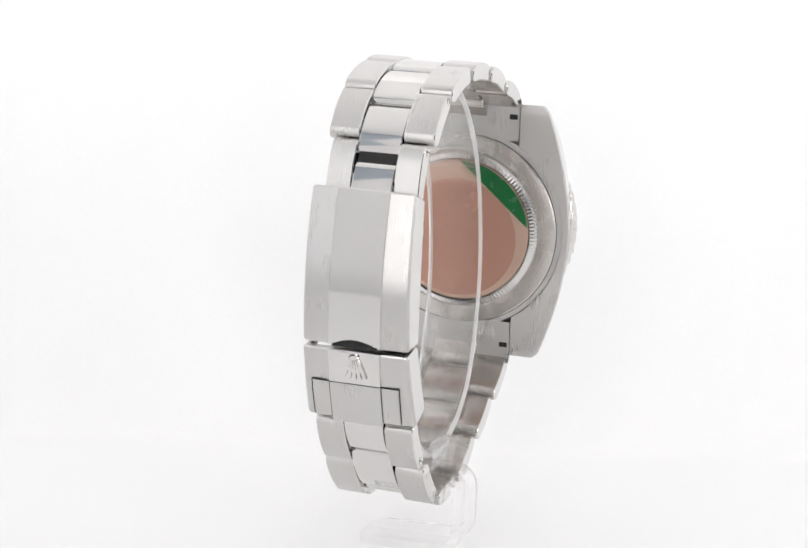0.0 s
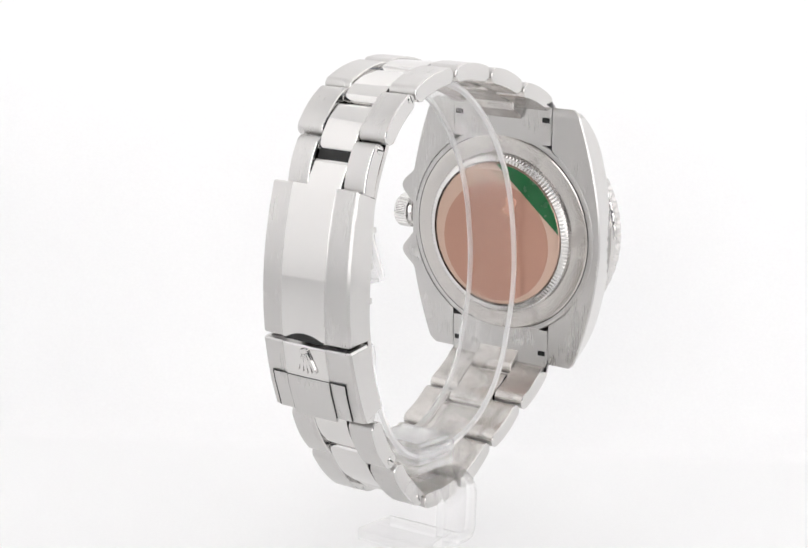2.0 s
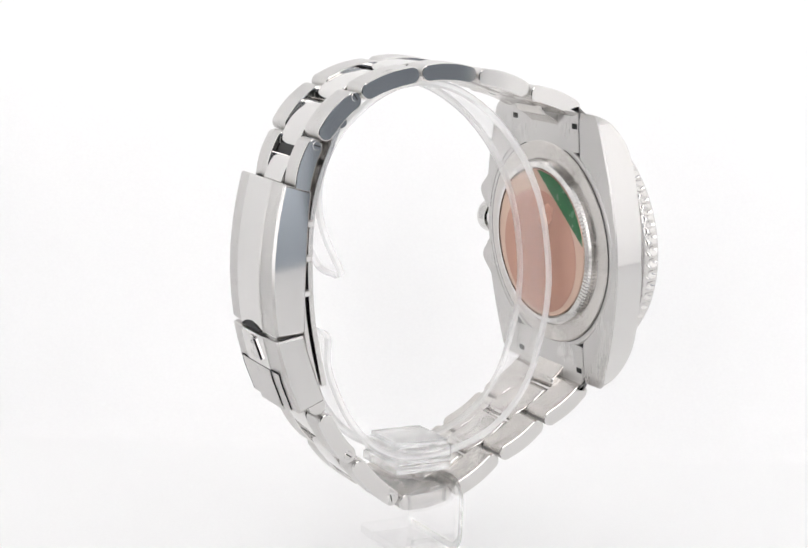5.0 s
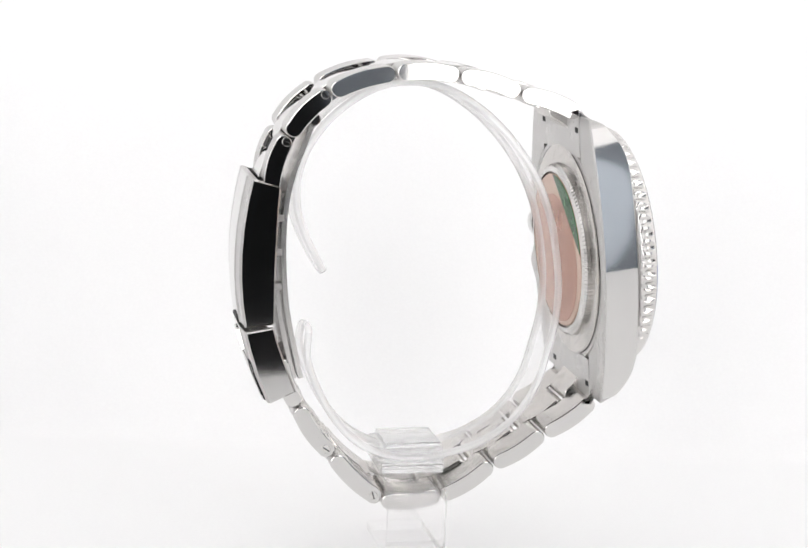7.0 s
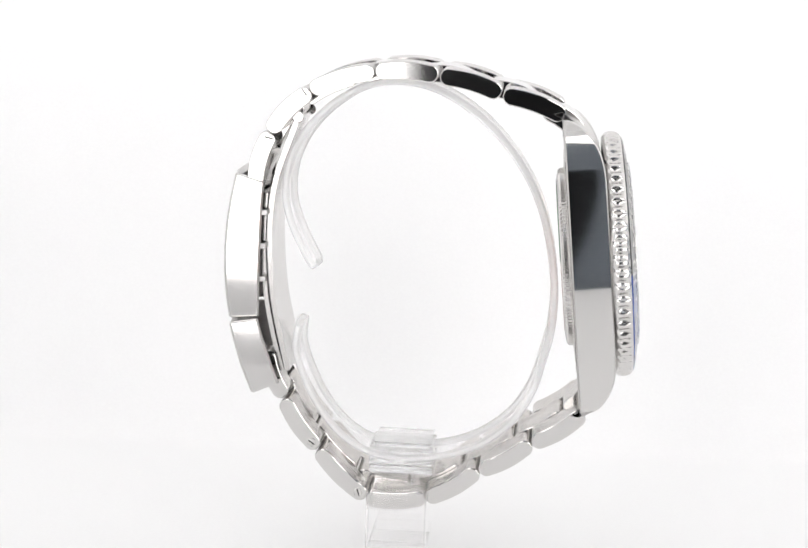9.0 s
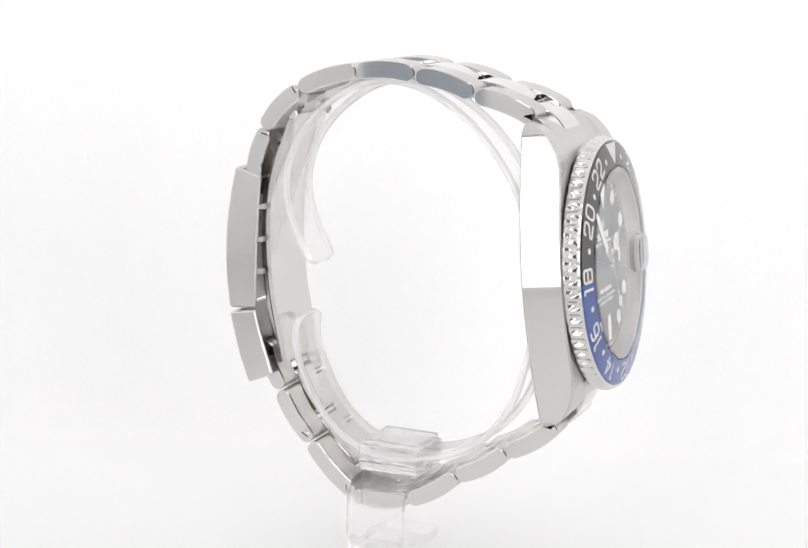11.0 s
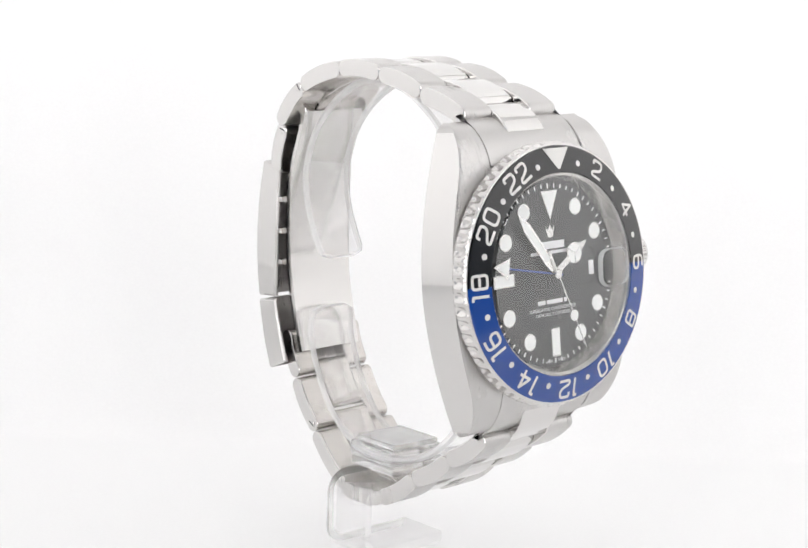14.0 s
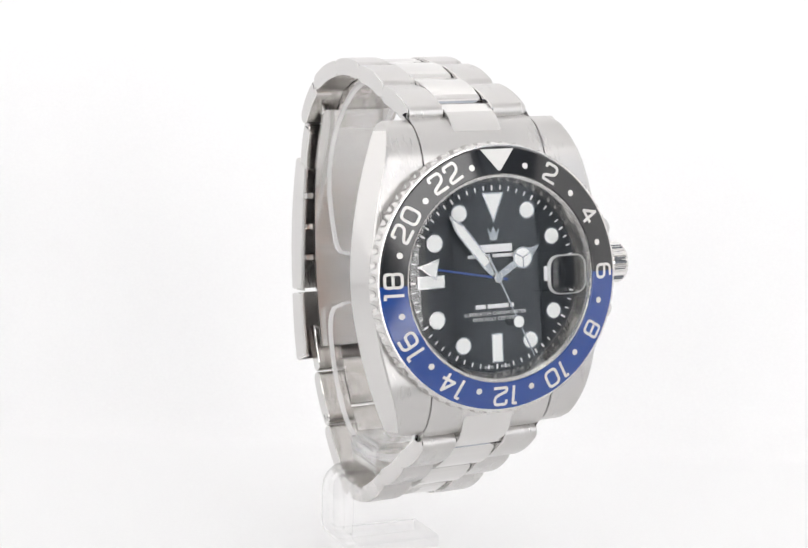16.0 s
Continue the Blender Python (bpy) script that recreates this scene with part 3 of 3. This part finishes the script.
def magnifier():
    outline = lens_outline()
    bm = bmesh.new()
    rings = []
    for s, y in ((1, -0.25), (1, -0.8), (0.95, -1.05), (0.86, -1.15), (0.6, -1.24), (0.3, -1.29), (0.1, -1.3)):
        rings.append([(10.5 + (x - 10.5) * s, y, z * s) for x, z in outline])
    rings_to_faces(bm, rings)
    bmesh.ops.delete(bm, geom=[f for f in bm.faces if all(v.co.y > -0.3 for v in f.verts)], context="FACES_ONLY")
    bm.normal_update()
    for f in bm.faces:
        if all(v.co.y > -1.06 for v in f.verts):
            f.material_index = 1
    return part("magnifier", bm, [lens_glass, lens_rim], crystal, "clear date magnifier", 0.7)


magnifier().visible_shadow = False

# crown
def crown_shape(angle, r, y):
    return r - (0.22 if y in CROWN_FLUTE and int(angle * 30 / pi) % 2 else 0.0)


CROWN_FLUTE = (0.9, 3.0)
cr = revolve([(2.4, 0.0), (2.6, 0.5), (3.1, 0.6), (3.2, 0.9), (3.2, 3.0), (2.95, 3.4), (2.2, 3.6), (0.3, 3.7)], 120, crown_shape, False)
bmesh.ops.holes_fill(cr, edges=[e for e in cr.edges if e.is_boundary])
bmesh.ops.rotate(cr, matrix=Matrix.Rotation(radians(-90), 3, "Z"), verts=cr.verts)
for v in cr.verts:
    v.co = Vector((abs(v.co.x), v.co.y, v.co.z))
bmesh.ops.translate(cr, vec=(20.6, 6.7, 0.6), verts=cr.verts)
part("crown", cr, polished, watch, "fluted steel winding crown")

# case back
back = part("case_back", revolve([(14.9, 9.8), (17.8, 9.8), (17.85, 10.1), (17.6, 10.22), (15.0, 10.4), (14.6, 10.35)], 120), satin, watch, "steel case back ring")


part("seam", revolve([(17.88, 10.03), (18.0, 10.03), (18.0, 10.06), (17.88, 10.06)], 120), dark_gap, back)


def flute(angle, r, y):
    return r - (0.2 if round(angle * 264 / pi) % 4 < 2 and 14.2 < r else 0)


part("fluted_ring", revolve([(14.7, 10.2), (14.7, 11.0), (14.35, 11.35), (13.4, 11.6), (13.4, 10.2)], 528, flute), bezel_steel, back, "fluted rim of the case back", 0.2)
part("film", disc(13.1, 10.4, 11.62, 96, 0.15), rose_film, back, "pale rose protective film")
part("film_centre", disc(11.0, 11.5, 11.68, 96, 0.03, 0.2, -1.4), copper_film, back, "rose copper disc under the film")
seg = [(13.0 * sin(a), 13.0 * cos(a)) for a in [radians(1 - (84 * k / 20)) for k in range(21)]]
part("sticker", flat_xz(seg, 11.6, 11.74), green_film, back, "green crescent sticker", 0.5)


# clasp
def clasp_cover():
    """Cover: centre strip, two brushed side strips, bevelled edges, side walls."""
    mids = [((63.6, 18.5), (58.7, 16.5)), ((64.9, 14.4), (59.3, 13.2)), ((65.9, 10.4), (59.8, 9.8)), ((66.6, 6.4), (60.3, 6.1)), ((67.0, 2.4), (60.8, 2.3)), ((67.1, -1.6), (61.2, -1.7)), ((66.9, -5.5), (61.6, -5.55))]
    return mids


def shell_along(mids, half, name, mats, strip, x_shift, label, drop=0.5):
    bm = bmesh.new()
    rings = []
    pairs = [(Vector(o), Vector(i)) for o, i in mids]
    (o0, i0), (o1, i1), (o2, i2), (o3, i3) = pairs[0], pairs[1], pairs[-2], pairs[-1]
    f0, f1 = 0.3 / (o1 - o0).length, 0.3 / (o3 - o2).length
    rows = [(o0, i0, 0.28), (o0.lerp(o1, f0), i0.lerp(i1, f0), 0.0)] + [(o, i, 0.0) for o, i in pairs[1:-1]] + [(o3.lerp(o2, f1), i3.lerp(i2, f1), 0.0), (o3, i3, 0.28)]
    for o, i, cut in rows:
        d = (i - o)
        L = d.length
        d = d / L
        off = x_shift(o.y)
        near = half - cut - 0.024 * (o.y - 4) + 0.034 * max(0.0, -6.3 - o.y)        # this flank widens towards the lower end
        far, top = half - cut, cut * 0.5
        prof = [(-near + 0.28, L), (-near, L - 0.28), (-near, 0.78), (-near + 0.3, drop * 0.75 + top), (-strip - 0.12, 0.2 + top), (-strip, top), (strip, top), (strip + 0.12, 0.2 + top), (far - 0.3, drop * 0.75 + top), (far, 0.78), (far, L - 0.28), (far - 0.28, L), (far - 0.6, L), (far - 0.6, 1.4), (-near + 0.6, 1.4), (-near + 0.6, L)]
        rings.append([(off + x, (o + d * k).x, (o + d * k).y) for x, k in prof])
    rings_to_faces(bm, rings)
    bm.normal_update()
    bm.faces.ensure_lookup_table()
    n = 16
    for idx, f in enumerate(bm.faces):
        k = idx % n if idx < n * (len(rows) - 1) else -1
        f.material_index = 1 if k in (1, 5, 9) else 0
    return part(name, bm, mats, watch, label, 0.25)


def clasp_x(z):
    return 0.4


LATCH = [((67.0, -6.3), (61.8, -5.95)), ((66.5, -9.5), (61.3, -8.8)), ((65.7, -13.6), (60.4, -12.5)), ((64.2, -18.5), (59.2, -16.9))]
cover = shell_along(clasp_cover(), 8.45, "clasp_cover", [brushed, polished], 4.15, clasp_x, "steel clasp cover with a polished centre strip")
lower = shell_along(LATCH, 8.45, "clasp_latch", [brushed, polished], 4.15, clasp_x, "lower clasp latch with a raised emblem")


def on_latch(z, lift):
    """Point on the latch's outer face at that height, lifted outwards."""
    for (o0, i0), (o1, i1) in zip(LATCH, LATCH[1:]):
        if z >= o1[1] or o1 is LATCH[-1][0]:
            f = (z - o0[1]) / (o1[1] - o0[1])
            o, i = Vector(o0).lerp(Vector(o1), f), Vector(i0).lerp(Vector(i1), f)
            d = (o - i).normalized()
            return o + d * lift


def latch_strip(name, x0, x1, za, zb, lift, mat, label="", steps=8):
    bm = bmesh.new()
    rings = []
    for k in range(steps + 1):
        z = za + (zb - za) * k / steps
        hi, lo = on_latch(z, lift), on_latch(z, -0.3)
        c = clasp_x(z)
        rings.append([(c + x0, *hi), (c + x1, *hi), (c + x1, *lo), (c + x0, *lo)])
    rings_to_faces(bm, rings)
    return part(name, bm, mat, lower, label)


latch_strip("latch_plate", -4.1, 4.1, -11.9, -18.9, 0.10, brushed, "brushed centre plate of the latch")
latch_strip("latch_tab", -7.0, -4.3, -11.9, -18.3, -0.12, brushed)
latch_strip("latch_tab", 4.3, 7.0, -11.9, -18.3, -0.12, brushed)
for x in (-7.15, -4.2, 4.2, 7.15):
    latch_strip("seam", x - 0.03, x + 0.03, -11.9, -18.2, -0.1 if abs(x) > 5 else 0.03, dark_gap)
latch_strip("seam", -7.1, 7.1, -11.8, -11.9, 0.02, dark_gap)


def emblem():
    """Raised plain crown shape: five points fanning out from a narrow foot."""
    for k in range(5):
        t = (k - 2) / 2
        za, zb = -7.4, -10.9 + 0.35 * abs(t)
        bm = bmesh.new()
        rings = []
        for f in (0, 0.25, 0.5, 0.75, 1.0):
            z = za + (zb - za) * f
            w = 0.2 + 0.12 * sin(pi * f)
            x = clasp_x(z) - 0.1 + t * (0.5 + 1.25 * f)
            hi, lo = on_latch(z, 0.38), on_latch(z, -0.1)
            rings.append([(x - w, *hi), (x + w, *hi), (x + w + 0.1, *lo), (x - w - 0.1, *lo)])
        rings_to_faces(bm, rings)
        part("emblem_ray", bm, polished, lower)
    z = -7.1
    hi, lo = on_latch(z, 0.45), on_latch(z, -0.1)
    bm = bmesh.new()
    c = clasp_x(z) - 0.1
    rings = []
    for sc, q in ((1, lo), (1, hi * 0.7 + lo * 0.3), (0.8, hi)):
        rings.append([(c + 0.85 * sc * cos(2 * pi * k / 16), q.x, q.y + 0.42 * sc * sin(2 * pi * k / 16)) for k in range(16)])
    rings_to_faces(bm, rings)
    part("emblem_foot", bm, polished, lower)


emblem()

# thumb notch: black solid for the hollow's shade, at the lower end of the cover's centre strip
bm = bmesh.new()
arc = [(clasp_x(-5.6) + 3.6 * cos(pi * k / 18), -5.62 + 1.15 * sin(pi * k / 18) ** 1.6) for k in range(19)]
rings_to_faces(bm, [[(x, y, z) for x, z in arc] for y in (66.0, 67.1)])
part("thumb_notch", bm, dark_gap, cover, "thumb notch, a black solid for the shade in it")


def screw(y, z, x, turn, r=0.72):
    head = disc(r, -0.12, 0.25, 24, 0.08)
    bmesh.ops.rotate(head, matrix=Matrix.Rotation(radians(-90), 3, "Z"), verts=head.verts)
    bmesh.ops.translate(head, vec=(x, y, z), verts=head.verts)
    ob = part("screw", head, polished, watch, "slotted steel link screw")
    # slot as a black bar, its inner shade given by colour
    slot = bmesh.new()
    d = Vector((cos(radians(turn)), sin(radians(turn))))
    n2 = Vector((-d.y, d.x)) * 0.1
    quad = [d * r * 0.85 + n2, -d * r * 0.85 + n2, -d * r * 0.85 - n2, d * r * 0.85 - n2]
    rings_to_faces(slot, [[(xx, y + q.x, z + q.y) for q in quad] for xx in (x - 0.14, x + 0.05)])
    part("slot", slot, dark_gap, ob)


screw(50.7, 30.6, -8.52, 60)
screw(57.3, 23.6, -7.43, 20)
screw(54.8, -27.7, -7.27, 40)
screw(47.6, -36.6, -7.72, 80)


def blade(name, pts, x0, x1, thick, mat, label=""):
    pts = smooth_path(pts, 3)
    prof = []
    n = len(pts)
    nn = []
    for i in range(n):
        a, b = Vector(pts[max(i - 1, 0)]), Vector(pts[min(i + 1, n - 1)])
        d = (b - a).normalized()
        nn.append(Vector((d.y, -d.x)))
    left = [(pts[i][0] + nn[i].x * thick / 2, pts[i][1] + nn[i].y * thick / 2) for i in range(n)]
    right = [(pts[i][0] - nn[i].x * thick / 2, pts[i][1] - nn[i].y * thick / 2) for i in range(n)]
    bm = bmesh.new()
    rings = [[(x0, *left[i]), (x1, *left[i]), (x1, *right[i]), (x0, *right[i])] for i in range(n)]
    rings_to_faces(bm, rings)
    return part(name, bm, mat, watch, label, 0.5)


blade("clasp_blade", [(52.4, 26.6), (54.3, 22.6), (56.4, 18.2), (57.9, 13.5), (58.8, 8.0), (59.2, 2.0), (59.2, -4.0), (58.6, -10.0), (57.9, -15.4)], -6.3, 6.7, 0.8, bezel_steel, "satin inner clasp blade")
blade("clasp_blade", [(58.9, 14.5), (59.9, 8.0), (60.4, 2.0), (60.4, -4.0), (59.8, -10.0), (58.9, -15.4)], -5.8, 6.2, 0.7, bezel_steel)

for y, z in ((58.6, 11.5), (59.4, 6.0), (59.9, 0.5)):
    part("adjuster_tooth", slab(-7.6, -6.4, y, y + 1.2, z - 0.45, z + 0.45, 0.15), brushed, cover, "small steel adjuster tooth inside the clasp")
for x0, x1 in ((-6.75, -6.2), (6.6, 7.15)):
    pin = disc(0.95, x0, x1, 28, 0.12)
    bmesh.ops.rotate(pin, matrix=Matrix.Rotation(radians(-90), 3, "Z"), verts=pin.verts)
    for v in pin.verts:
        v.co += Vector((0, 52.4, 26.6))
    part("pivot_pin", pin, polished, watch, "round steel hinge pin of the clasp")

# ---------------------------------------------------------------- the stand
stand = tagged(new("watch_stand"), "clear acrylic watch stand with an open oval ring", "stand")


def strip(name, pts, x0, x1, thick, label=""):
    pts = smooth_path(pts)
    n = len(pts)
    nn = []
    for i in range(n):
        a, b = Vector(pts[max(i - 1, 0)]), Vector(pts[min(i + 1, n - 1)])
        d = (b - a).normalized()
        nn.append(Vector((d.y, -d.x)))
    bm = bmesh.new()
    rings = []
    for i in range(n):
        p0, q = Vector(pts[i]), nn[i] * thick / 2
        e = 0.5
        run = min(i, n - 1 - i) / 4 * 3.0
        pinch = 2.2 * (1 - sqrt(max(0.0, 1 - (1 - min(run / 2.2, 1.0)) ** 2)))
        xa, xb = x0, x1
        x0, x1 = x0 + pinch, x1 - pinch
        loop = [(x0 + e, p0 + q), (x1 - e, p0 + q), (x1, p0 + q * 0.4), (x1, p0 - q * 0.4), (x1 - e, p0 - q), (x0 + e, p0 - q), (x0, p0 - q * 0.4), (x0, p0 + q * 0.4)]
        rings.append([(x, c.x, c.y) for x, c in loop])
        x0, x1 = xa, xb
    rings_to_faces(bm, rings)
    for k, f in enumerate(bm.faces):
        f.material_index = 0 if k % 8 in (0, 4) and k < 8 * (n - 1) else 1
    ob = part(name, bm, [acrylic, bright_edge], stand, label, 0.5)
    ob.visible_shadow = False
    return ob


def ring_path():
    """Oval open at the back; the upper end curls inwards."""
    pts = [(15.9, -4.6), (17.6, -1.6), (19.3, 1.8), (20.6, 5.6), (20.9, 9.5), (20.2, 13.4), (18.4, 17.3), (15.4, 21.0), (11.4, 24.2), (7.2, 26.2), (2.6, 26.9), (-2.2, 26.2), (-6.8, 24.2), (-11.6, 20.8), (-15.8, 16.4), (-19.3, 11.2), (-21.8, 5.2), (-23.2, -1.0), (-23.9, -7.0), (-23.6, -13.0), (-22.4, -18.4), (-20.8, -23.8), (-17.6, -28.9), (-12.6, -32.9), (-6.4, -35.2), (0.4, -35.9), (6.2, -35.0), (10.8, -32.2), (14.5, -27.8), (17.2, -22.6), (18.6, -18.0), (18.2, -13.6)]
    return pts


strip("ring", ring_path(), -6.6, 3.4, 1.3, "clear open oval ring")
# arm, stem and foot: one bent strip, ten millimetres wide


def bent():
    bm = bmesh.new()
    path = [(5.3, -51.4), (-8.6, -51.4)] + [(-8.6 - 3 * sin(radians(a)), -48.4 - 3 * cos(radians(a))) for a in (15, 30, 45, 60, 75, 90)]
    path += [(-11.6, -43.6)] + [(-8.6 - 3 * cos(radians(a)), -42.7 + 3 * sin(radians(a))) for a in (0, 20, 40, 60, 80, 90)] + [(3.4, -39.7)]
    n = len(path)
    rings = []
    for i in range(n):
        a, b = Vector(path[max(i - 1, 0)]), Vector(path[min(i + 1, n - 1)])
        d = (b - a).normalized()
        q = Vector((d.y, -d.x)) * 1.05
        c = Vector(path[i])
        e = 0.35
        loop = [(-4.5 + e, c + q), (5.4 - e, c + q), (5.4, c + q * 0.6), (5.4, c - q * 0.6), (5.4 - e, c - q), (-4.5 + e, c - q), (-4.5, c - q * 0.6), (-4.5, c + q * 0.6)]
        rings.append([(w.x, v, w.y) for v, w in loop])
    rings_to_faces(bm, rings)
    bm.normal_update()
    for f in bm.faces:
        if abs(f.normal.y) > 0.9:
            f.material_index = 1
    ob = part("bracket", bm, [acrylic, block_acrylic], stand, "bent clear strip: foot, stem and arm", 0.6)
    ob.visible_shadow = False


bent()
for x0, x1, y0, y1, z0, z1 in ((-6.5, 3.5, -4.5, 4.9, -34.2, -33.3), (-7.2, 4.2, -4.9, 5.7, -36.9, -34.35), (-7.0, 5.0, -5.0, 5.6, -38.5, -37.05)):
    ob = part("saddle_plate", slab(x0, x1, y0, y1, z0, z1, 0.25), block_acrylic, stand, "clear plate clamped on the ring")
    ob.visible_shadow = False


# ---------------------------------------------------------------- what turns
def motions():
    for thing, base in ((watch, WATCH), (stand, STAND)):
        walk(thing, [(t, turned(t) @ base) for t in range(17)])


motions()
